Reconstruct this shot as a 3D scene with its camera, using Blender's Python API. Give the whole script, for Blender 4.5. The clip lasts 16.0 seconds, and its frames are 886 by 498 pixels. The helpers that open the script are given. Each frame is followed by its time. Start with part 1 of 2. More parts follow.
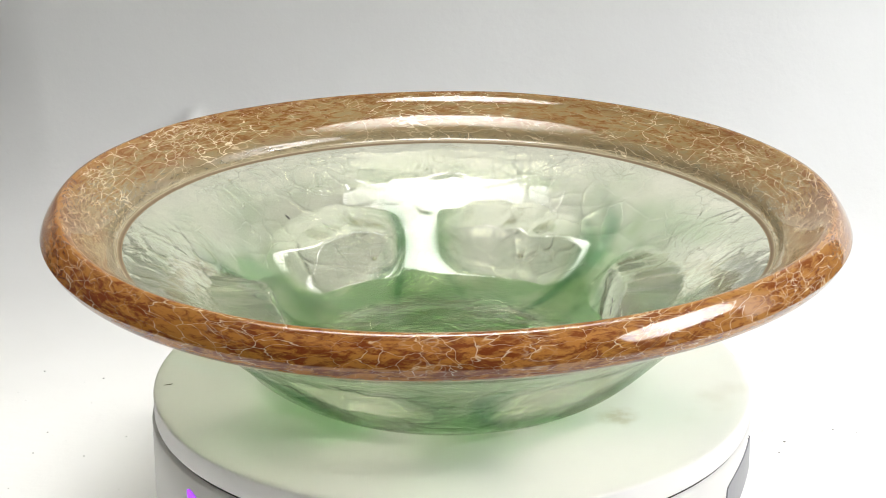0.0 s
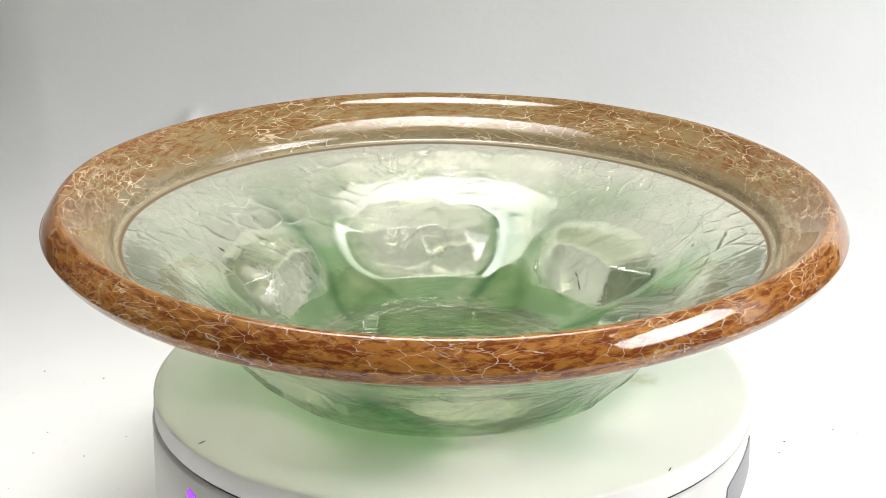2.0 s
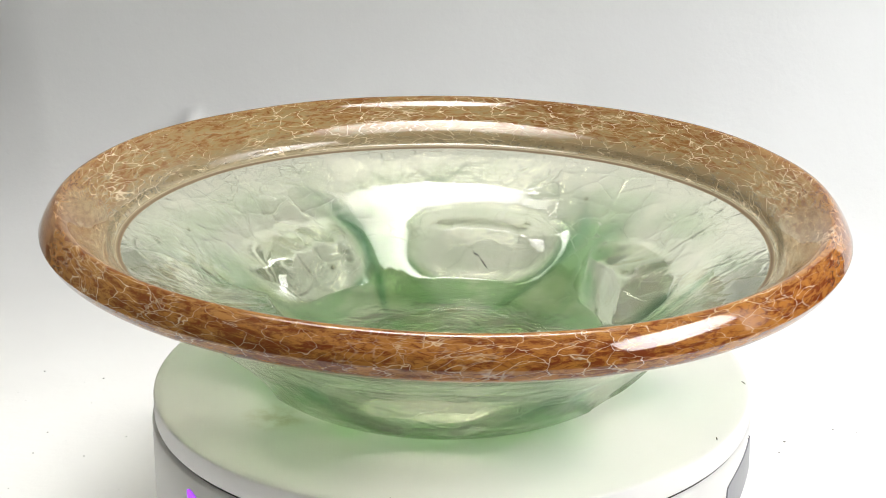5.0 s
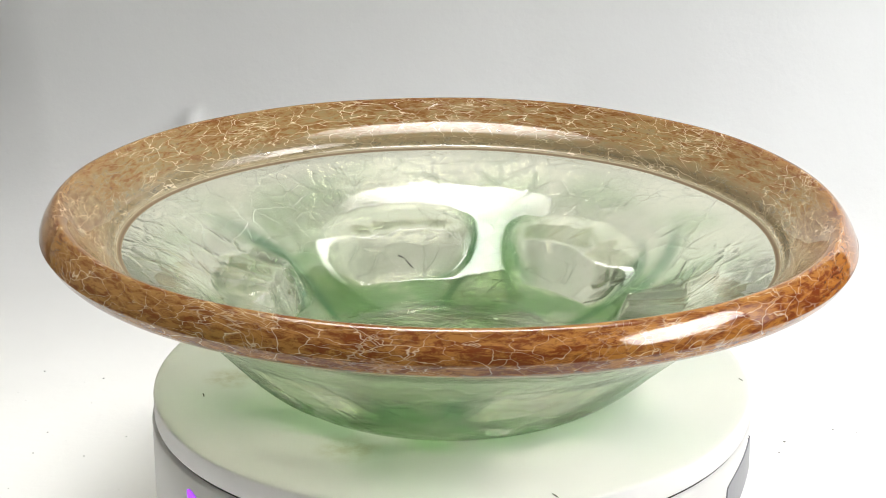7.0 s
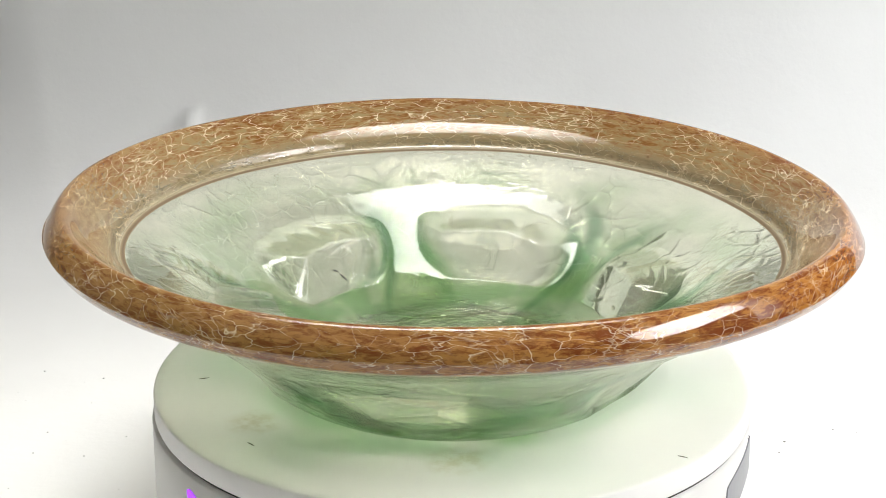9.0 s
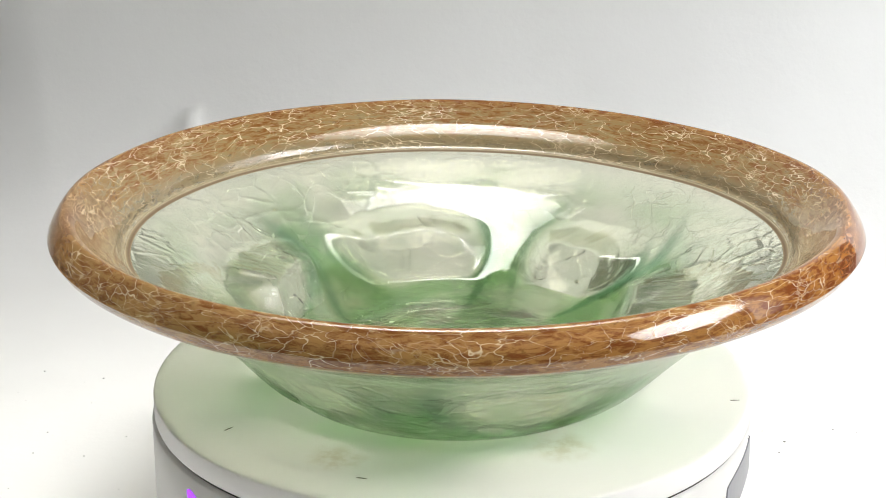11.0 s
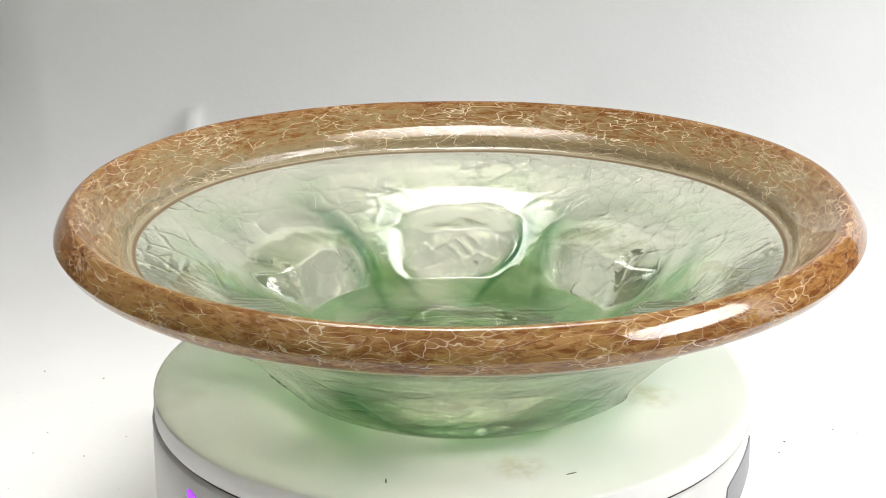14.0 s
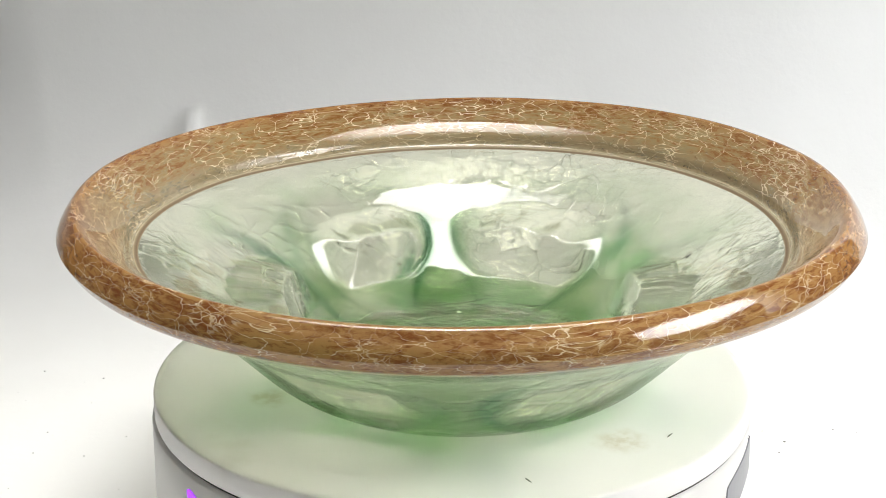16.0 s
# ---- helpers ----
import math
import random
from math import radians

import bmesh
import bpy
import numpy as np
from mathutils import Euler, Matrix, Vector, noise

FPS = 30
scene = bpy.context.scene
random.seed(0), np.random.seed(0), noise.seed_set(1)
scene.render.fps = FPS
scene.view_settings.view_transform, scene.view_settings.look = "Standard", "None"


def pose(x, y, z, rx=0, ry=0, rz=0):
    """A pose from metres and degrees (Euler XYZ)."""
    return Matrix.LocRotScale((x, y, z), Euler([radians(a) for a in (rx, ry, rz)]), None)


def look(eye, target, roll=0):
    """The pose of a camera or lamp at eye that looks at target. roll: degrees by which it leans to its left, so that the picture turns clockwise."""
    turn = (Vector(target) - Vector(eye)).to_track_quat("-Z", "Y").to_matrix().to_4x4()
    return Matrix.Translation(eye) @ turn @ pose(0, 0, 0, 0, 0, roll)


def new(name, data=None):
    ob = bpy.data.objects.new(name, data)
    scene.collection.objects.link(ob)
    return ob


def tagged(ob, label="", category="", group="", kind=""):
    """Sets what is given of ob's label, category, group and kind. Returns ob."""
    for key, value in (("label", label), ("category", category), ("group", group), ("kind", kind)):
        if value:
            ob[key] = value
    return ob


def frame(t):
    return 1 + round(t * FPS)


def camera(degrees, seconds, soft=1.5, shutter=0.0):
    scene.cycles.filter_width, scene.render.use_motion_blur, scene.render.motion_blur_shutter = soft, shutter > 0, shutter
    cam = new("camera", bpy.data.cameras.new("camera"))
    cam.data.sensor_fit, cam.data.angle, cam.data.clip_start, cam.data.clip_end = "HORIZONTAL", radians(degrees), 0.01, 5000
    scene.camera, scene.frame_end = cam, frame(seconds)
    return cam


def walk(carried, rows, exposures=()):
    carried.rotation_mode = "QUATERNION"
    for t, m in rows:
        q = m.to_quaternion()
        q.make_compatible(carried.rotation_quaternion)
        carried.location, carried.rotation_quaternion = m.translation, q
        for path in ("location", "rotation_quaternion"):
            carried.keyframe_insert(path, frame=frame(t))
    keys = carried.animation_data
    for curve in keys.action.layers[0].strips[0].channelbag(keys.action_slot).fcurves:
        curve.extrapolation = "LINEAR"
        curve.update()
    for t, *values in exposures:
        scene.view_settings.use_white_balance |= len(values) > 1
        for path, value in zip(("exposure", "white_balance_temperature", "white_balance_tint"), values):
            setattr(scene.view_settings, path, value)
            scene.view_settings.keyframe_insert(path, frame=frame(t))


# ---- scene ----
# ---- camera: stands still in front of the turntable ----
EYE = Vector((0.0, -0.5480, 0.2337))
WAY = Vector((-0.00531, 0.94520, -0.32644))
cam = camera(28.36, 16.0, soft=0.9)
STAND = look(EYE, EYE + WAY, 0.089)
walk(cam, [(0.0, STAND), (16.0, STAND)])

# ---- light: an overhead softbox and a small lamp in a closed white room, plus an added fill ----
scene.view_settings.exposure = 0.0
FLOOR_Z = -0.06          # paper under the turntable
SPIN = 14.56             # degrees a second, anticlockwise from above
WOBBLE = Vector((-0.0020, 0.0017, 0.0))   # bowl's centre beside the axis


def area_lamp(name, eye, target, sx, sy, watts, colour, spread=180):
    data = bpy.data.lights.new(name, "AREA")
    data.shape, data.size, data.size_y = "RECTANGLE", sx, sy
    data.energy, data.color = watts, colour
    ob = new(name, data)
    ob.matrix_world = look(eye, target)
    data.spread = radians(spread)
    return ob


area_lamp("softbox_light", (0.015, -0.02, 0.72), (0.015, -0.02, 0.0), 0.90, 0.24, 1.88, (1.0, 0.985, 0.94), 62)
area_lamp("side_light", (0.50, -0.26, 0.36), (0.0, -0.10, -0.03), 0.36, 0.13, 0.48, (1.0, 0.985, 0.96), 66)
# added fill without a known source, brightens the right of the backdrop
area_lamp("east_fill", (0.72, 0.08, 0.34), (0.35, 0.42, 0.14), 0.45, 0.45, 1.9, (0.97, 0.99, 1.0), 100)

world = bpy.data.worlds.new("room_air")
scene.world = world
world.use_nodes = True
world.node_tree.nodes["Background"].inputs[0].default_value = (0.9, 0.95, 1.0, 1)
world.node_tree.nodes["Background"].inputs[1].default_value = 0.05


# ---- materials ----
class Nodes:
    """A short hand for node trees."""

    def __init__(self, name):
        self.mat = bpy.data.materials.new(name)
        self.mat.use_nodes = True
        self.tree = self.mat.node_tree
        self.bsdf = self.tree.nodes["Principled BSDF"]
        self.out = self.tree.nodes["Material Output"]

    def node(self, kind, **props):
        n = self.tree.nodes.new("ShaderNode" + kind)
        if kind == "Mix":
            n.data_type = props.pop("data_type", "RGBA")
        for k, v in props.items():
            if k in ("operation", "blend_type", "feature", "distance", "interpolation_type", "noise_dimensions", "voronoi_dimensions", "attribute_name", "musgrave_type", "clamp", "use_clamp", "noise_type"):
                setattr(n, k, v)
        return n

    def link(self, a, b):
        self.tree.links.new(a, b)

    def put(self, socket, value):
        if isinstance(value, bpy.types.NodeSocket):
            self.link(value, socket)
        elif isinstance(value, (tuple, list)) and len(value) == 3 and socket.type == "RGBA":
            socket.default_value = (*value, 1)
        else:
            socket.default_value = value

    def set(self, **values):
        for k, v in values.items():
            self.put(self.bsdf.inputs[k.replace("_", " ")], v)

    def coords(self):
        return self.node("TexCoord").outputs["Object"]

    def attribute(self, name, out="Fac"):
        n = self.node("Attribute", attribute_name=name)
        return n.outputs[out]

    def noise(self, vec, scale, detail=4, rough=0.55, distort=0.0):
        n = self.node("TexNoise")
        self.put(n.inputs["Vector"], vec)
        n.inputs["Scale"].default_value, n.inputs["Detail"].default_value = scale, detail
        n.inputs["Roughness"].default_value, n.inputs["Distortion"].default_value = rough, distort
        return n.outputs

    def cells(self, vec, scale, feature="DISTANCE_TO_EDGE", random_=1.0):
        n = self.node("TexVoronoi", feature=feature)
        self.put(n.inputs["Vector"], vec)
        n.inputs["Scale"].default_value = scale
        n.inputs["Randomness"].default_value = random_
        return n.outputs[0]

    def math(self, op, a, b=0.0, c=0.0):
        n = self.node("Math", operation=op)
        for i, v in enumerate((a, b, c)):
            self.put(n.inputs[i], v)
        return n.outputs[0]

    def ramp(self, v, lo, hi, to_lo=0.0, to_hi=1.0, smooth=True):
        n = self.node("MapRange", interpolation_type="SMOOTHSTEP" if smooth else "LINEAR")
        for i, x in enumerate((v, lo, hi, to_lo, to_hi)):
            self.put(n.inputs[i], x)
        return n.outputs[0]

    def mix(self, fac, a, b, blend="MIX"):
        n = self.node("Mix", blend_type=blend)
        self.put(n.inputs[0], fac)
        self.put(n.inputs[6], a)
        self.put(n.inputs[7], b)
        return n.outputs[2]

    def vec(self, op, a, b):
        n = self.node("VectorMath", operation=op)
        self.put(n.inputs[0], a)
        if op == "SCALE":
            self.put(n.inputs["Scale"], b)
        else:
            self.put(n.inputs[1], b)
        return n.outputs[0]

    def bump(self, height, strength, distance):
        n = self.node("Bump")
        self.put(n.inputs["Height"], height)
        n.inputs["Strength"].default_value, n.inputs["Distance"].default_value = strength, distance
        self.link(n.outputs[0], self.bsdf.inputs["Normal"])


def warped(m, vec, scale, amount):
    n = m.noise(vec, scale, 2)
    shift = m.vec("SCALE", m.vec("SUBTRACT", n[1], (0.5, 0.5, 0.5)), amount)
    return m.vec("ADD", vec, shift)


def paper_material():
    m = Nodes("white_paper")
    c = m.coords()
    fibre = m.noise(c, 90, 6, 0.65)[0]
    cloud = m.noise(c, 9, 3)[0]
    m.set(Base_Color=m.mix(m.ramp(cloud, 0.3, 0.75), (0.80, 0.80, 0.79), (0.84, 0.84, 0.835)), Roughness=0.75)
    m.bsdf.inputs["Specular IOR Level"].default_value = 0.25
    m.bump(m.math("ADD", fibre, m.math("MULTIPLY", cloud, 2.0)), 0.25, 0.0012)
    return m.mat


def plastic_material():
    m = Nodes("white_plastic")
    c = m.coords()
    n = m.noise(c, 60, 4)[0]
    m.set(Base_Color=m.mix(n, (0.78, 0.78, 0.77), (0.83, 0.83, 0.82)), Roughness=m.ramp(n, 0.3, 0.7, 0.32, 0.42))
    m.bump(m.noise(c, 900, 2)[0], 0.05, 0.0003)
    return m.mat


def plate_material():
    m = Nodes("worn_white_plate")
    c = m.coords()
    n = m.noise(c, 40, 5)[0]
    dust = m.ramp(m.cells(warped(m, c, 60, 0.01), 75, "F1"), 0.035, 0.02)
    rare = m.ramp(m.noise(c, 25, 2)[0], 0.60, 0.66)
    grime = m.ramp(m.noise(c, 16, 4)[0], 0.62, 0.80)
    col = m.mix(n, (0.86, 0.86, 0.855), (0.90, 0.90, 0.895))
    col = m.mix(m.math("MULTIPLY", grime, 0.22), col, (0.45, 0.40, 0.28))
    for x, y, size in ((0.0105, 0.0733, 0.011), (-0.0518, 0.0427, 0.013), (0.0533, -0.0343, 0.009)):
        gone = m.node("VectorMath", operation="DISTANCE")
        m.put(gone.inputs[0], warped(m, c, 90, 0.008))
        gone.inputs[1].default_value = (x, y, 0.0)
        spot = m.math("MULTIPLY", m.ramp(gone.outputs["Value"], size, size * 0.2), m.ramp(m.noise(c, 220, 4)[0], 0.35, 0.65, 0.3, 1.0))
        col = m.mix(m.math("MULTIPLY", spot, 0.5), col, (0.50, 0.42, 0.27))
    col = m.mix(m.math("MULTIPLY", m.math("MULTIPLY", dust, rare), 0.7), col, (0.12, 0.11, 0.10))
    m.set(Base_Color=col, Roughness=m.ramp(n, 0.3, 0.7, 0.45, 0.6))
    m.bump(m.noise(c, 700, 2)[0], 0.08, 0.0003)
    return m.mat


def groove_material():
    m = Nodes("dark_gap")
    n = m.noise(m.coords(), 80, 2)[0]
    m.set(Base_Color=m.mix(n, (0.03, 0.03, 0.03), (0.05, 0.05, 0.05)), Roughness=0.7)
    return m.mat


def glow_material():
    m = Nodes("violet_diode")
    m.set(Base_Color=(0.2, 0.02, 0.5), Roughness=0.4, Emission_Color=(0.33, 0.03, 1.0), Emission_Strength=1.3)
    return m.mat


def wall_material():
    m = Nodes("painted_plaster")
    n = m.noise(m.coords(), 6, 5)[0]
    m.set(Base_Color=m.mix(n, (0.76, 0.76, 0.75), (0.82, 0.82, 0.81)), Roughness=0.85)
    m.bump(m.noise(m.coords(), 120, 3)[0], 0.2, 0.001)
    return m.mat


def rim_material():
    """Amber cased glass with a net of pale cracks; 'flow' runs round the rim."""
    m = Nodes("amber_crackle_glass")
    f = m.attribute("flow", "Vector")
    wide = m.attribute("amber")
    streak = m.noise(m.vec("MULTIPLY", f, (1.0, 1.0, 3.6)), 165, 8, 0.72, 0.6)[0]
    blot = m.noise(f, 28, 4)[0]
    speck = m.ramp(m.noise(m.vec("MULTIPLY", f, (1.0, 1.0, 2.0)), 330, 3, 0.6)[0], 0.60, 0.72)
    tone = m.math("ADD", m.math("MULTIPLY", streak, 0.8), m.math("MULTIPLY", blot, 0.2))
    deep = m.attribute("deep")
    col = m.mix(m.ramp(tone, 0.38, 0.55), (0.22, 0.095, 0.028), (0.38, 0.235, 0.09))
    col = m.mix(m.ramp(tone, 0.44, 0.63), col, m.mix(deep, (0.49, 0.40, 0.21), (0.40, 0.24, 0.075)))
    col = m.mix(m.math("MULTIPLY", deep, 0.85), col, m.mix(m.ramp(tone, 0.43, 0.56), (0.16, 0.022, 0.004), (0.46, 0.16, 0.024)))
    pale = m.ramp(wide, 0.1, 0.9)
    col = m.mix(m.math("SUBTRACT", 1.0, pale), col, (0.50, 0.44, 0.28))
    col = m.mix(m.math("MULTIPLY", speck, 0.45), col, (0.10, 0.025, 0.006))
    w = warped(m, warped(m, m.vec("MULTIPLY", f, (0.52, 0.52, 1.35)), 45, 0.018), 240, 0.004)
    e1 = m.cells(w, 200)
    e2 = m.cells(m.vec("ADD", w, (0.3, 0.1, 0.7)), 330)
    here = m.noise(f, 34, 3)[0]
    l1 = m.ramp(e1, m.ramp(here, 0.35, 0.7, 0.012, 0.036), 0.0)
    l2 = m.math("MULTIPLY", m.ramp(e2, 0.07, 0.0), m.ramp(m.noise(f, 45, 2)[0], 0.50, 0.66))
    crack = m.math("MULTIPLY", m.math("MAXIMUM", l1, m.math("MULTIPLY", l2, 0.7)), m.math("MULTIPLY", m.ramp(here, 0.30, 0.52, 0.35, 1.0), m.ramp(m.noise(f, 140, 2)[0], 0.34, 0.52, 0.3, 1.0)))
    col = m.mix(m.math("MULTIPLY", crack, m.ramp(deep, 0.0, 1.0, 0.90, 0.55)), col, (0.78, 0.66, 0.47))
    edge = m.attribute("line")
    col = m.mix(m.math("MULTIPLY", edge, 0.95), col, (0.10, 0.055, 0.022))
    clear = m.attribute("clear")
    col = m.mix(clear, col, (0.93, 0.88, 0.82))
    body = m.math("ADD", m.ramp(tone, 0.38, 0.62, 0.32, 0.60), m.math("MULTIPLY", m.math("SUBTRACT", 1.0, pale), 0.10), 0)
    body = m.math("MULTIPLY", body, m.math("SUBTRACT", 1.0, m.math("MULTIPLY", deep, 0.5)))
    trans = m.math("MULTIPLY", body, m.math("SUBTRACT", 1.0, m.math("MAXIMUM", m.math("MULTIPLY", crack, 0.7), m.math("MULTIPLY", edge, 0.9))))
    trans = m.math("MAXIMUM", trans, m.math("MULTIPLY", clear, 0.95))
    m.set(Base_Color=col, Roughness=m.ramp(edge, 0.1, 0.7, 0.04, 0.6), IOR=1.5)
    m.link(trans, m.bsdf.inputs["Transmission Weight"])
    m.bump(m.math("SUBTRACT", m.math("MULTIPLY", blot, 0.6), m.math("MULTIPLY", crack, 0.08)), 0.12, 0.0012)
    return m.mat


def well_material(name, rough, clearness):
    """Clear glass that turns green to the floor, with fine crackle in it."""
    m = Nodes(name)
    outside = rough > 0.1
    f = m.attribute("flow", "Vector")
    green = m.attribute("green")
    crease = m.attribute("crease")
    up = m.attribute("upper")
    cloud = m.noise(f, 40, 4)[0]
    g = m.math("MULTIPLY", green, m.ramp(cloud, 0.30, 0.70, 0.50, 1.25), 0)
    col = m.mix(g, (0.85, 0.84, 0.71), (0.17, 0.39, 0.13) if outside else (0.38, 0.50, 0.25))
    col = m.mix(crease, col, (0.015, 0.17, 0.07))
    w = warped(m, warped(m, f, 40, 0.009), 160, 0.002)
    edge = m.cells(m.vec("MULTIPLY", w, (1.0, 1.0, 0.8)), 85)
    some = m.math("MULTIPLY", m.ramp(m.noise(f, 30, 3)[0], 0.50, 0.62), m.ramp(up, 0.2, 0.9, 0.6 if outside else 0.45, 1.0))
    long_ = m.math("MULTIPLY", m.ramp(edge, 0.019, 0.0), some)
    fine = m.math("MULTIPLY", m.ramp(m.cells(w, 150), 0.05, 0.0), m.ramp(m.noise(f, 22, 3)[0], 0.42, 0.56, 0.0, m.ramp(up, 0.0, 0.7, 0.2, 1.0)))
    crack = m.math("MAXIMUM", m.math("MULTIPLY", long_, 0.5), m.math("MULTIPLY", fine, 0.30))
    col = m.mix(m.math("MULTIPLY", crack, 0.8), col, (0.90, 0.92, 0.84))
    milk = m.math("MULTIPLY", g, 0.16 if outside else 0.02)
    haze = m.math("MULTIPLY", m.ramp(m.noise(f, 60, 5, 0.65)[0], 0.45, 0.75), m.math("MULTIPLY", up, 0.08))
    trans = m.math("SUBTRACT", m.math("SUBTRACT", clearness, m.math("MULTIPLY", crack, 0.6)), m.math("ADD", haze, milk))
    m.set(Base_Color=col, Roughness=rough, IOR=1.5)
    m.link(trans, m.bsdf.inputs["Transmission Weight"])
    low = m.math("MULTIPLY", m.math("SUBTRACT", 1.0, up), m.noise(f, 130, 3)[0])
    patch = m.ramp(m.noise(f, 18, 2)[0], 0.38, 0.58, 0.03, 0.20)
    scales = m.math("MULTIPLY", m.ramp(edge, 0.0, 0.14), m.math("MULTIPLY", 1.0 if outside else up, patch))
    soft_ = m.math("MULTIPLY", m.noise(f, 48, 4)[0], 0.4 if outside else 0.10)
    relief = m.math("ADD", m.math("ADD", soft_, m.math("MULTIPLY", low, 0.7 if outside else 0.15)), scales)
    m.bump(relief, 0.40 if outside else 0.30, 0.0024)
    return m.mat


def inclusion_material():
    m = Nodes("dark_inclusion")
    n = m.noise(m.coords(), 900, 3)[0]
    m.set(Base_Color=m.mix(n, (0.03, 0.035, 0.03), (0.12, 0.11, 0.09)), Roughness=0.4)
    return m.mat


PAPER, PLASTIC, PLATE, GAP = paper_material(), plastic_material(), plate_material(), groove_material()
def rim_shade_material():
    # grey of the shadow that the bowl's rim casts on the body
    m = Nodes("rim_shade_grey")
    n = m.noise(m.coords(), 90, 3)[0]
    m.set(Base_Color=m.mix(n, (0.22, 0.225, 0.25), (0.27, 0.275, 0.30)), Roughness=0.4)
    return m.mat


RIM_SHADE = rim_shade_material()
GLOW, PLASTER = glow_material(), wall_material()
RIM, DARK = rim_material(), inclusion_material()
WELL = well_material("green_crackle_glass", 0.015, 0.97)
FROST = well_material("milky_green_glass", 0.16, 0.89)


# ---- helpers for meshes ----
def mesh_object(name, bm, material, parent=None, label="", smooth=True):
    me = bpy.data.meshes.new(name)
    bm.normal_update()
    bm.to_mesh(me)
    bm.free()
    for p in me.polygons:
        p.use_smooth = smooth
    me.materials.append(material)
    ob = new(name, me)
    if parent is not None:
        ob.parent = parent
    if label:
        ob["label"] = label
    return ob


part = mesh_object


def lathe(profile, steps, closed=False):
    """A body turned from (radius, height) pairs; a pair at radius 0 becomes a pole."""
    bm = bmesh.new()
    rings = []
    for r, z in profile:
        if r < 1e-6:
            rings.append([bm.verts.new((0, 0, z))])
        else:
            rings.append([bm.verts.new((r * math.cos(2 * math.pi * i / steps), r * math.sin(2 * math.pi * i / steps), z)) for i in range(steps)])
    pairs = list(zip(rings, rings[1:])) + ([(rings[-1], rings[0])] if closed else [])
    for a, b in pairs:
        for i in range(steps):
            j = (i + 1) % steps
            if len(a) == 1:
                bm.faces.new((a[0], b[j], b[i]))
            elif len(b) == 1:
                bm.faces.new((a[i], a[j], b[0]))
            else:
                bm.faces.new((a[i], a[j], b[j], b[i]))
    return bm


def spline(points, per):
    """Catmull-Rom samples through the points."""
    out, n = [], len(points)
    for i in range(n - 1):
        p0, p1 = Vector(points[max(i - 1, 0)]), Vector(points[i])
        p2, p3 = Vector(points[i + 1]), Vector(points[min(i + 2, n - 1)])
        for k in range(per):
            t = k / per
            out.append(0.5 * (2 * p1 + (p2 - p0) * t + (2 * p0 - 5 * p1 + 4 * p2 - p3) * t * t + (3 * p1 - p0 - 3 * p2 + p3) * t ** 3))
    out.append(Vector(points[-1]))
    return out


def smooth(x, a, b):
    t = min(max((x - a) / (b - a), 0.0), 1.0)
    return t * t * (3 - 2 * t)


# ---- the setting: room and paper sweep ----
def room():
    """A plain closed room round the table; unseen, added close and pale to bounce light."""
    x0, x1, y0, y1, z0, z1 = -1.2, 1.2, -1.6, 0.9, -0.80, 1.35
    for name, lo, hi in (("floor", (x0, y0, z0 - 0.1), (x1, y1, z0)), ("ceiling", (x0, y0, z1), (x1, y1, z1 + 0.1)),
                         ("wall_west", (x0 - 0.1, y0, z0), (x0, y1, z1)), ("wall_east", (x1, y0, z0), (x1 + 0.1, y1, z1)),
                         ("wall_south", (x0, y0 - 0.1, z0), (x1, y0, z1)), ("wall_north", (x0, y1, z0), (x1, y1 + 0.1, z1))):
        bm = bmesh.new()
        bmesh.ops.create_cube(bm, size=1, matrix=Matrix.Translation((Vector(lo) + Vector(hi)) / 2) @ Matrix.Diagonal((*(Vector(hi) - Vector(lo)), 1)))
        tagged(mesh_object(name, bm, PLASTER, smooth=False), "plain pale plaster, added out of view to close the room and bounce light", "room", kind="structure")


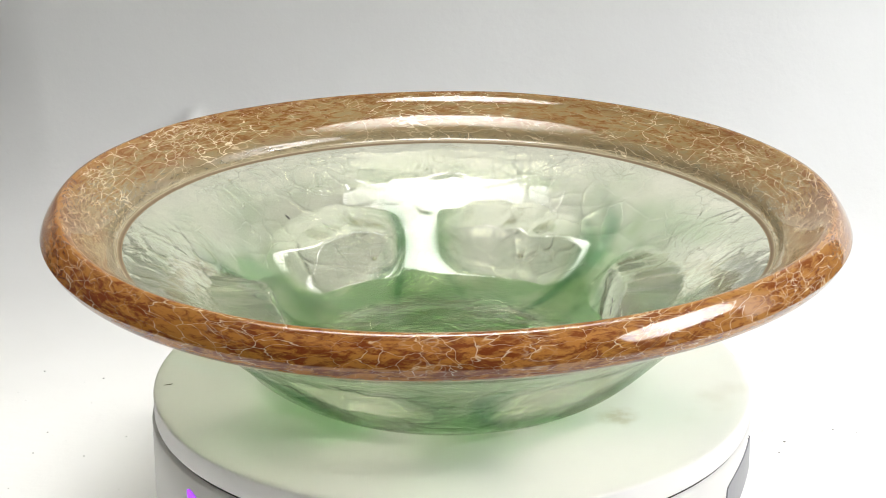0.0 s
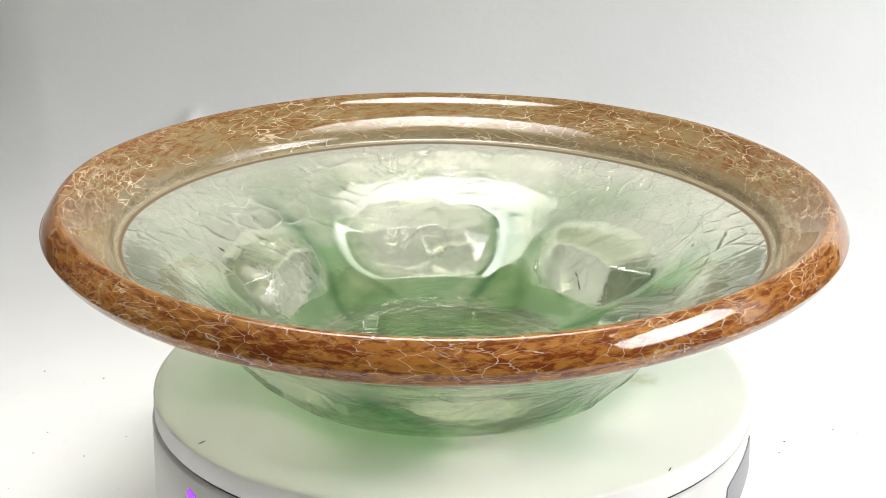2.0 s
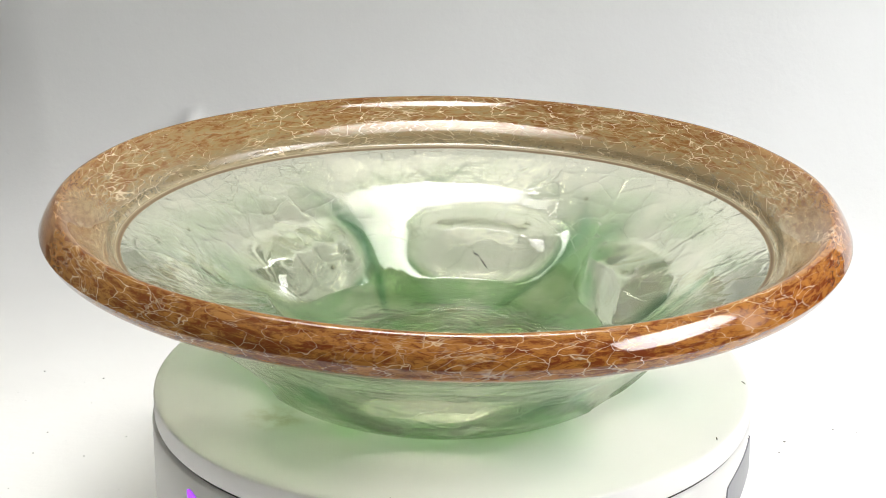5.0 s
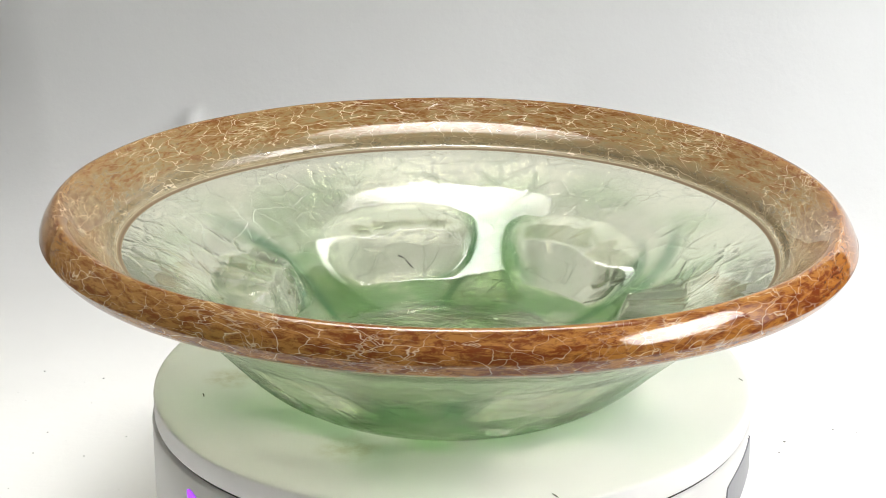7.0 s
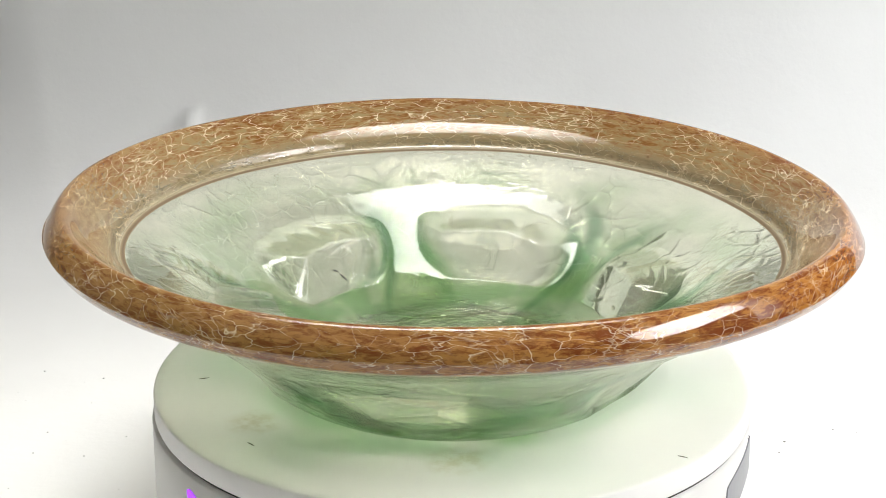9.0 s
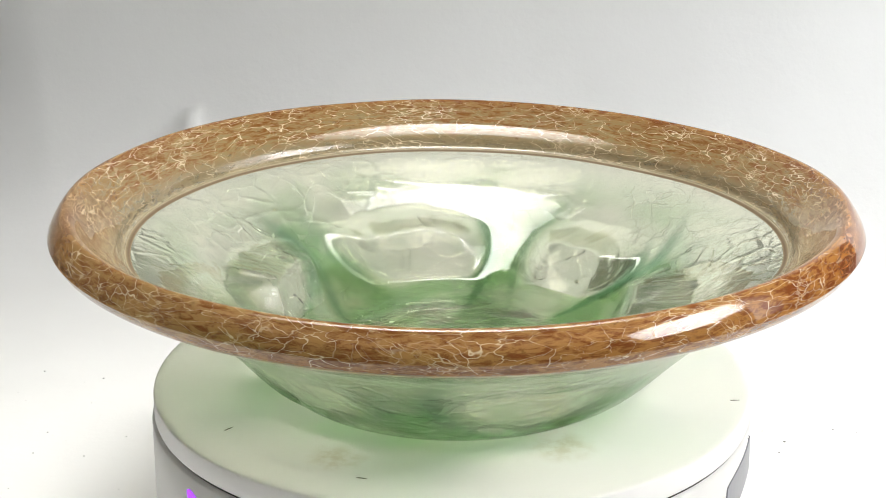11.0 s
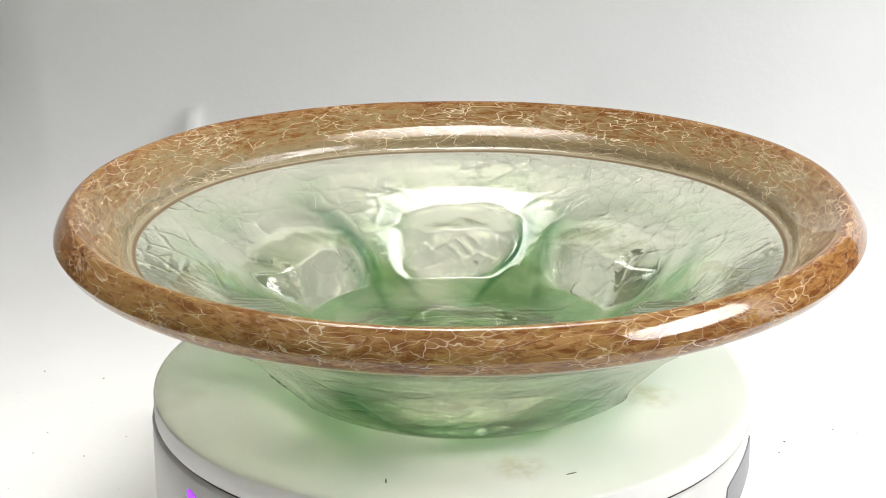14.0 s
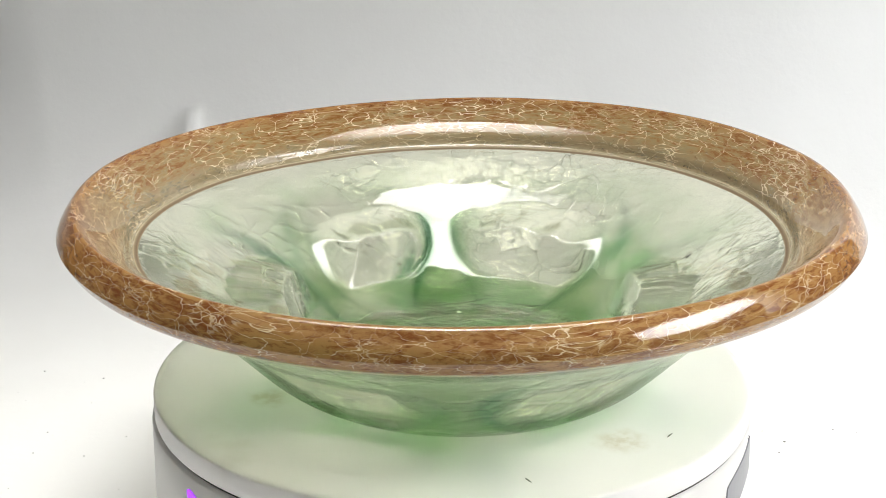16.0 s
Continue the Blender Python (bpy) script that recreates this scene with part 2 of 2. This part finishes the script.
def paper_sweep():
    """One sheet of paper, flat under the turntable and bent up behind it, with a kink and a fold."""
    back, bend = 0.37, 0.12
    prof = [(-0.50 + 0.02 * i, 0.0) for i in range(39)]
    prof = [p for p in prof if p[0] < back - bend - 0.005]
    for i in range(81):
        a = math.pi / 2 * i / 80
        prof.append((back - bend + bend * math.sin(a), bend - bend * math.cos(a)))
    prof += [(back, bend + 0.03 * i) for i in range(1, 19)]
    xs = [-0.50 + 0.0125 * i for i in range(18)] + [-0.27 + 0.004 * i for i in range(68)] + [0.006 + 0.0125 * i for i in range(40)]
    apex = (-0.1393, 0.0036)
    bm, grid = bmesh.new(), []
    for y, h in prof:
        row = []
        for x in xs:
            z, yy = h + FLOOR_Z, y
            up = smooth(h, 0.0, 0.03)
            left = max(0.0, -0.2160 + -0.178 * z - x)
            yy += up * (0.17 * (math.sqrt(left * left + 1e-5) - 0.0032) if left > 0 else 0)
            yy += up * 0.004 * noise.noise((x * 7, h * 5, 0.3))
            dx, dz = x - apex[0], z - apex[1]
            rr = math.hypot(dx, dz)
            if rr < 0.12 and up > 0:
                ang = math.atan2(dz, dx)
                off = (ang - math.radians(-84) + math.pi) % (2 * math.pi) - math.pi
                yy -= up * rr * math.exp(-rr / 0.022) * (1.0 * math.exp(-(off / (0.26 if off > 0 else 0.5)) ** 2) - 0.06 * math.exp(-((abs(off) - 0.9) / 0.4) ** 2))
            row.append(bm.verts.new((x, yy, z)))
        grid.append(row)
    for a, b in zip(grid, grid[1:]):
        for i in range(len(xs) - 1):
            bm.faces.new((a[i], a[i + 1], b[i + 1], b[i]))
    ob = mesh_object("backdrop", bm, PAPER)
    tagged(ob, "white paper sweep with a kink and a soft fold", "backdrop", kind="structure")
    mod = ob.modifiers.new("thickness", "SOLIDIFY")
    mod.thickness, mod.offset = 0.0008, -1
    bm = bmesh.new()
    bmesh.ops.create_cube(bm, size=1, matrix=Matrix.Translation((0, 0.0, FLOOR_Z - 0.0165)) @ Matrix.Diagonal((1.3, 1.1, 0.03, 1)))
    bmesh.ops.bevel(bm, geom=bm.edges[:], offset=0.004, segments=2, affect="EDGES")
    table = new("table")
    table.location = (0, 0, FLOOR_Z - 0.74)
    top = mesh_object("tabletop", bm, PLASTER, smooth=False)
    top.parent = table
    top.location = (0, 0, 0.74 - FLOOR_Z)
    for sx in (-0.6, 0.6):
        for sy in (-0.5, 0.5):
            bm = bmesh.new()
            bmesh.ops.create_cube(bm, size=1, matrix=Matrix.Translation((sx, sy, 0.355)) @ Matrix.Diagonal((0.05, 0.05, 0.705, 1)))
            part("leg", bm, PLASTER, table, smooth=False)
    tagged(table, "plain pale table under the white paper sheet", "table")


# ---- the turntable ----
def turntable():
    t = new("turntable")
    t.location = (0, 0, FLOOR_Z)
    H = -FLOOR_Z
    R, B = 0.1, 0.1008
    body = [(0, 0.0), (B - 0.006, 0.0), (B - 0.002, 0.001), (B, 0.004), (B, H - 0.0099), (B - 0.0006, H - 0.0092), (B - 0.002, H - 0.0089), (0, H - 0.0089)]
    part("body", lathe(body, 160), PLASTIC, t)
    gap = [(0, H - 0.0089), (R - 0.0010, H - 0.0089), (R - 0.0010, H - 0.0082), (0, H - 0.0082)]
    part("gap_ring", lathe(gap, 128), GAP, t, "dark gap under the plate")
    plate = [(0, -0.0082), (R - 0.0012, -0.0082), (R - 0.0003, -0.0078), (R, -0.007), (R, -0.0008), (R - 0.0002, -0.0003), (R - 0.0007, 0.0), (R - 0.003, 0.0), (0, 0.0)]
    p = part("plate", lathe(plate, 200), PLATE, t, "turning white top plate with faint stains")
    p.location = (0, 0, H)
    icon_mark(t, H)
    for x, y, turn, size in ((0.0506, 0.0665, 65, 0.0018), (-0.0945, -0.0109, 20, 0.0016), (-0.0247, -0.0940, 10, 0.0012), (0.0217, -0.0955, 35, 0.0014), (-0.0020, 0.0838, 0, 0.0018)):
        bm = bmesh.new()
        pts = [(-size, 0), (-size * 0.2, 0.00022), (size * 0.7, 0.0003), (size, 0.0001), (size * 0.3, -0.00015), (-size * 0.4, -0.0002)]
        lower, upper = [bm.verts.new((*v, -0.0001)) for v in pts], [bm.verts.new((*v, 0.00012)) for v in pts]
        bm.faces.new(upper)
        for i in range(6):
            bm.faces.new((lower[i], lower[(i + 1) % 6], upper[(i + 1) % 6], upper[i]))
        scuff = part("scuff", bm, DARK, p, "thin dark scuff", smooth=False)
        scuff.matrix_basis = pose(x, y, 0.0, 0, 0, turn)
    tagged(t, "white plastic electric turntable with violet touch light", "turntable")
    return t, p


def rim_shade(t, H):
    """A grey leaf-shaped patch low on the side, modelled for the rim's cast shadow."""
    bm = bmesh.new()
    skins = []
    for rad in (0.1004, 0.1012):
        skin_rows = []
        for i in range(25):
            t_ = i / 24
            z = -0.0095 - 0.0185 * t_
            lo = -17.5 - 13.5 * smooth(t_, 0.0, 0.42) + 4.0 * smooth(t_, 0.6, 1.0)
            hi = -16.5 + 0.8 * smooth(t_, 0.0, 0.5) - 9.5 * smooth(t_, 0.62, 1.0)
            skin_rows.append([bm.verts.new((rad * math.cos(radians(lo + (hi - lo) * k / 8)), rad * math.sin(radians(lo + (hi - lo) * k / 8)), H + z)) for k in range(9)])
        skins.append(skin_rows)
    for a, b in zip(skins[1], skins[1][1:]):
        for k in range(8):
            bm.faces.new((a[k], b[k], b[k + 1], a[k + 1]))
    for k in (0, 8):
        for i in range(24):
            bm.faces.new((skins[0][i][k], skins[0][i + 1][k], skins[1][i + 1][k], skins[1][i][k]))
    bmesh.ops.recalc_face_normals(bm, faces=bm.faces[:])
    part("rim_shade", bm, RIM_SHADE, t, "grey leaf-shaped patch for the rim's shadow", smooth=False)


def icon_mark(t, H):
    """The lit touch mark on the side: a slanting bar with a rounded head."""
    a0 = math.radians(218.5)
    bm = bmesh.new()
    pts = [(-0.0048, -0.0008), (-0.0046, 0.0008), (-0.0032, 0.0014), (0.000, 0.0002), (0.0040, -0.0016), (0.007, -0.0046), (0.004, -0.0060), (-0.001, -0.0042), (-0.0038, -0.0026)]
    ring = []
    for rad in (0.1004, 0.1012):
        ring.append([bm.verts.new((rad * math.cos(a0 + u / 0.1), rad * math.sin(a0 + u / 0.1), H - 0.0150 + v)) for u, v in pts])
    bm.faces.new(ring[1])
    for i in range(len(pts)):
        j = (i + 1) % len(pts)
        bm.faces.new((ring[0][i], ring[0][j], ring[1][j], ring[1][i]))
    rim_shade(t, H)
    part("touch_mark", bm, GLOW, t, "glowing violet touch mark", smooth=False)


# ---- the glass bowl ----
LOBES = ((129, 22), (68, 23), (6, 23), (-56, 23), (-112, 18), (-166, 22))   # centre and half width in degrees
ROUND = (-0.00082, ((0.0, 0.0), (-0.00006, 0.00060), (0.00020, -0.00021)))          # how the rim leaves the circle
WAVE = (0.00044, ((-0.00009, 0.00154), (0.00024, -0.00051), (-0.00034, 0.00003)))   # how it leans and waves
OUTER = [(0.0, 0.0008), (0.02, 0.0005), (0.034, 0.0001), (0.043, 0.0), (0.0510, 0.0008), (0.0585, 0.0034), (0.067, 0.0092), (0.078, 0.0197), (0.090, 0.0305),
         (0.101, 0.0390), (0.112, 0.0450), (0.122, 0.0492), (0.1288, 0.0528), (0.1315, 0.0568)]
INNER = [(0.1315, 0.0568), (0.1303, 0.0597), (0.1280, 0.0632), (0.1261, 0.0648), (0.1242, 0.0646), (0.1214, 0.0628), (0.1175, 0.0600), (0.1137, 0.0571), (0.1105, 0.0538), (0.1078, 0.0498), (0.0985, 0.0472),
         (0.0885, 0.0430), (0.0800, 0.0364), (0.0720, 0.0292), (0.0640, 0.0227), (0.0570, 0.0175), (0.0505, 0.0136), (0.0430, 0.0106), (0.032, 0.0087), (0.0, 0.0080)]


def lobe_at(theta, z):
    """How far into a bulge a place of the wall lies, and how near to a bulge's edge."""
    best, edge = 0.0, 0.0
    spot = (math.cos(theta) * 2.6, math.sin(theta) * 2.6, z * 70)
    turn = math.degrees(theta) + 2.2 * noise.noise((spot[1], spot[2], spot[0] + 5.0))
    top = 0.0347 + 0.0016 * noise.noise((math.cos(theta) * 9, math.sin(theta) * 9, 1.0))
    for k, (centre, half) in enumerate(LOBES):
        lean = (-3, 3, -2, 4, -3, 2)[k] * (z - 0.022) / 0.015
        wide = half * 1.10 * math.sqrt(max(0.12, 1 - ((z - 0.024) / 0.0180) ** 2))
        d = ((turn - centre - lean + 180) % 360 - 180) / wide
        side = 1 - smooth(d, 0.50, 1.12) if d > 0 else 1 - smooth(-d, 0.66, 1.08)
        crest = top - 0.0030 * d * d
        best = max(best, side * (1 - smooth(z, crest - 0.0024, crest + 0.0015)))
        edge = max(edge, math.exp(-((abs(d) - 1.04) / 0.10) ** 2) * (1.0 if d < 0 else 0.35) * (0.45 + 0.9 * max(0.0, noise.noise((centre * 0.7, spot[0] * 1.2, spot[1] * 1.2 + 3)) + 0.35)))
    return best, min(edge, 1.0)


def lobe_face(z):
    """Radius of a bulge's steep face at a height."""
    return 0.0440 + 0.0090 * smooth(z, 0.0078, 0.0150) + 0.34 * max(0.0, z - 0.0125)


def round_the_rim(form, theta):
    return form[0] + sum(c * math.cos((k + 1) * theta) + q * math.sin((k + 1) * theta) for k, (c, q) in enumerate(form[1]))


def glass_point(r, z, theta, inside, lobe=None, fold=0.0):
    """A point of the bowl's skin with bulges, unevenness and the lean of its rim."""
    if lobe is None:
        lobe, fold = lobe_at(theta, z)
    share = smooth(z, 0.004, 0.05)
    if inside:
        r -= lobe * max(0.0, r - lobe_face(z)) * smooth(z, 0.0095, 0.0122)
        off = (math.degrees(theta) - 55 + 180) % 360 - 180
        z -= 0.0004 * math.exp(-((r - 0.1203) / 0.0020) ** 2) * math.exp(-(off / 62) ** 4)
    else:
        band = smooth(z, 0.003, 0.010) * (1 - smooth(z, 0.024, 0.036))
        r -= (0.0030 * lobe + 0.0012 * fold) * band
        z += 0.0007 * (1 - smooth(r, 0.046, 0.056)) * (0.5 + noise.noise((r * math.cos(theta) * 70, r * math.sin(theta) * 70, 4.0)))
    wav = noise.noise((r * math.cos(theta) * 22, r * math.sin(theta) * 22, z * 30 + (3 if inside else 9)))
    r += share * (round_the_rim(ROUND, theta) + 0.0003 * wav)
    z += share * (r / 0.13 * round_the_rim(WAVE, theta) + 0.0003 * wav)
    return Vector((r * math.cos(theta) + WOBBLE.x, r * math.sin(theta) + WOBBLE.y, z))


def glass_bowl():
    bowl = new("glass_bowl")
    outer = spline(OUTER, 5)
    inner = spline(INNER, 14)
    prof = [(p.x, p.y, False) for p in outer] + [(p.x, p.y, True) for p in inner[1:]]
    steps = 420
    arc, s = [0.0], 0.0
    for a, b in zip(prof, prof[1:]):
        s += math.hypot(b[0] - a[0], b[1] - a[1])
        arc.append(s)
    top = next(i for i, p in enumerate(prof) if p[2]) - 1
    line = top + 9 * 14 + 3                   # the inner edge of the amber casing
    under = next(i for i, p in enumerate(prof) if p[0] > 0.1205)
    first = next(i for i, p in enumerate(prof) if p[0] > 0.1130)

    def skin(name, lo, hi, material, label):
        me = bpy.data.meshes.new(name)
        verts, faces, rows = [], [], []
        data = {"flow": [], "amber": [], "line": [], "clear": [], "green": [], "crease": [], "upper": [], "deep": []}
        for i in range(lo, hi + 1):
            r, z, inside = prof[i]
            pole = r < 1e-5
            row = []
            for k in range(1 if pole else steps):
                th = 2 * math.pi * k / steps
                row.append(len(verts))
                lobe, edge = lobe_at(th, z) if z < 0.040 else (0.0, 0.0)
                verts.append(glass_point(r, z, th, inside, lobe, edge))
                data["flow"] += [max(r, 0.02) * math.cos(th), max(r, 0.02) * math.sin(th), arc[i]]
                data["amber"].append(smooth(r, 0.103, 0.118) if inside else 1.0)
                data["line"].append(math.exp(-((arc[i] - arc[line] + 0.0007) / 0.0012) ** 2))
                data["clear"].append(0.0 if inside else 1 - smooth(arc[i], arc[under] - 0.003, arc[under] + 0.001))
                g = 1 - (smooth(r, 0.052, 0.088) if inside else smooth(r, 0.072, 0.124))
                band = smooth(z, 0.006, 0.013) * (1 - smooth(z, 0.030, 0.040))
                data["green"].append(g * (1 - (0.95 if inside else 0.6) * lobe * band))
                data["crease"].append(min(1.0, 1.5 * edge) * band * (0.7 + 0.3 * noise.noise((th * 3, z * 60, 2.0))))
                data["upper"].append(smooth(r, 0.06, 0.085))
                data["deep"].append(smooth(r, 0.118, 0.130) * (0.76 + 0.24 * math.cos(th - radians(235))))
            rows.append(row)
        for a, b in zip(rows, rows[1:]):
            for k in range(steps):
                j = (k + 1) % steps
                if len(a) == 1:
                    faces.append((a[0], b[j], b[k]))
                elif len(b) == 1:
                    faces.append((a[k], a[j], b[0]))
                else:
                    faces.append((a[k], a[j], b[j], b[k]))
        me.from_pydata(verts, [], faces)
        for key, values in data.items():
            if key == "flow":
                at = me.attributes.new(key, "FLOAT_VECTOR", "POINT")
                at.data.foreach_set("vector", values)
            else:
                at = me.attributes.new(key, "FLOAT", "POINT")
                at.data.foreach_set("value", values)
        for p in me.polygons:
            p.use_smooth = True
        me.materials.append(material)
        ob = new(name, me)
        ob.parent = bowl
        ob["label"] = label
        return ob

    skin("outer_wall", 0, first, FROST, "green glass outside with creases")
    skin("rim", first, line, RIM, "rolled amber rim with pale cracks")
    skin("well", line, len(prof) - 1, WELL, "clear to green well with six bulges")
    tagged(bowl, "art glass bowl, amber crackled rim and green lobed well", "bowl")
    return bowl


def inner_place(degrees, radius):
    """A place on the well's inner skin."""
    side = [p for p in spline(INNER, 6)]
    z = min(side, key=lambda q: abs(q.x - radius)).y
    return glass_point(radius, z, math.radians(degrees), True)


def pip(degrees, radius, length, width, lean, material, name, label):
    """A small grain in the skin of the well, lying along it."""
    bm = bmesh.new()
    bmesh.ops.create_icosphere(bm, subdivisions=2, radius=1.0)
    for v in bm.verts:
        k = 1 + 0.35 * noise.noise(v.co * 1.7 + Vector((degrees, radius * 99, 0)))
        v.co = Vector((v.co.x * length * k, v.co.y * width, v.co.z * width * k))
    ob = part(name, bm, material, BOWL, label)
    at = inner_place(degrees, radius)
    d1 = inner_place(degrees + 1, radius) - at
    d2 = inner_place(degrees, radius + 0.002) - at
    d1.normalize()
    d2.normalize()
    along = (d1 * math.cos(math.radians(lean)) + d2 * math.sin(math.radians(lean))).normalized()
    ob.matrix_basis = Matrix.Translation(at) @ along.to_track_quat("X", "Z").to_matrix().to_4x4()
    return ob


def grains():
    pip(137, 0.0800, 0.0013, 0.0004, 80, DARK, "inclusion", "dark grain in the glass")
    pip(3, 0.0615, 0.0022, 0.0003, 50, DARK, "inclusion", "dark streak in the glass")
    pip(6, 0.0655, 0.0014, 0.0003, 25, DARK, "inclusion", "dark streak in the glass")
    for a, r, s in ((118, 0.0640, 0.0010), (62, 0.0650, 0.0011), (-20, 0.0860, 0.0008), (200, 0.0840, 0.0009), (-120, 0.0620, 0.0009), (95, 0.0900, 0.0007)):
        pip(a, r, s, s * 0.8, 0, WELL, "bubble", "small bubble in the glass")


def paper_specks():
    """Single dark grains on the white paper."""
    rng = random.Random(4)
    bm = bmesh.new()
    spots = [(-0.1471, 0.1333, 0.0004), (-0.1736, 0.1406, 0.0004), (-0.159, 0.0795, 0.0003), (-0.1273, 0.0759, 0.0003), (0.1295, 0.0734, 0.0005), (0.1507, 0.0849, 0.0004), (0.1595, 0.0822, 0.0003), (-0.1604, 0.0607, 0.0003),
             (-0.1404, 0.0583, 0.0003), (0.1225, 0.0832, 0.0003), (0.1258, 0.0638, 0.0003)]
    spots += [(rng.uniform(-0.21, -0.11), rng.uniform(0.02, 0.14), rng.uniform(0.00008, 0.0002)) for _ in range(22)]
    spots += [(rng.uniform(0.11, 0.2), rng.uniform(0.03, 0.14), rng.uniform(0.0001, 0.0002)) for _ in range(8)]
    for x, y, s in spots:
        bmesh.ops.create_icosphere(bm, subdivisions=1, radius=s, matrix=Matrix.Translation((x, y, FLOOR_Z + 0.0002)) @ Matrix.Diagonal((1.2, 1.0, 0.5, 1)))
    tagged(mesh_object("paper_specks", bm, DARK), "tiny dark grains scattered on the white paper", "dust", kind="stuff")


room()
paper_sweep()
TURNTABLE, TOP_PLATE = turntable()
BOWL = glass_bowl()
grains()
paper_specks()


def motions():
    rows = [(0.5 * i, pose(0, 0, 0, 0, 0, SPIN * 0.5 * i)) for i in range(33)]
    walk(BOWL, rows)
    walk(TOP_PLATE, [(t, Matrix.Translation((0, 0, -FLOOR_Z)) @ m) for t, m in rows])


motions()
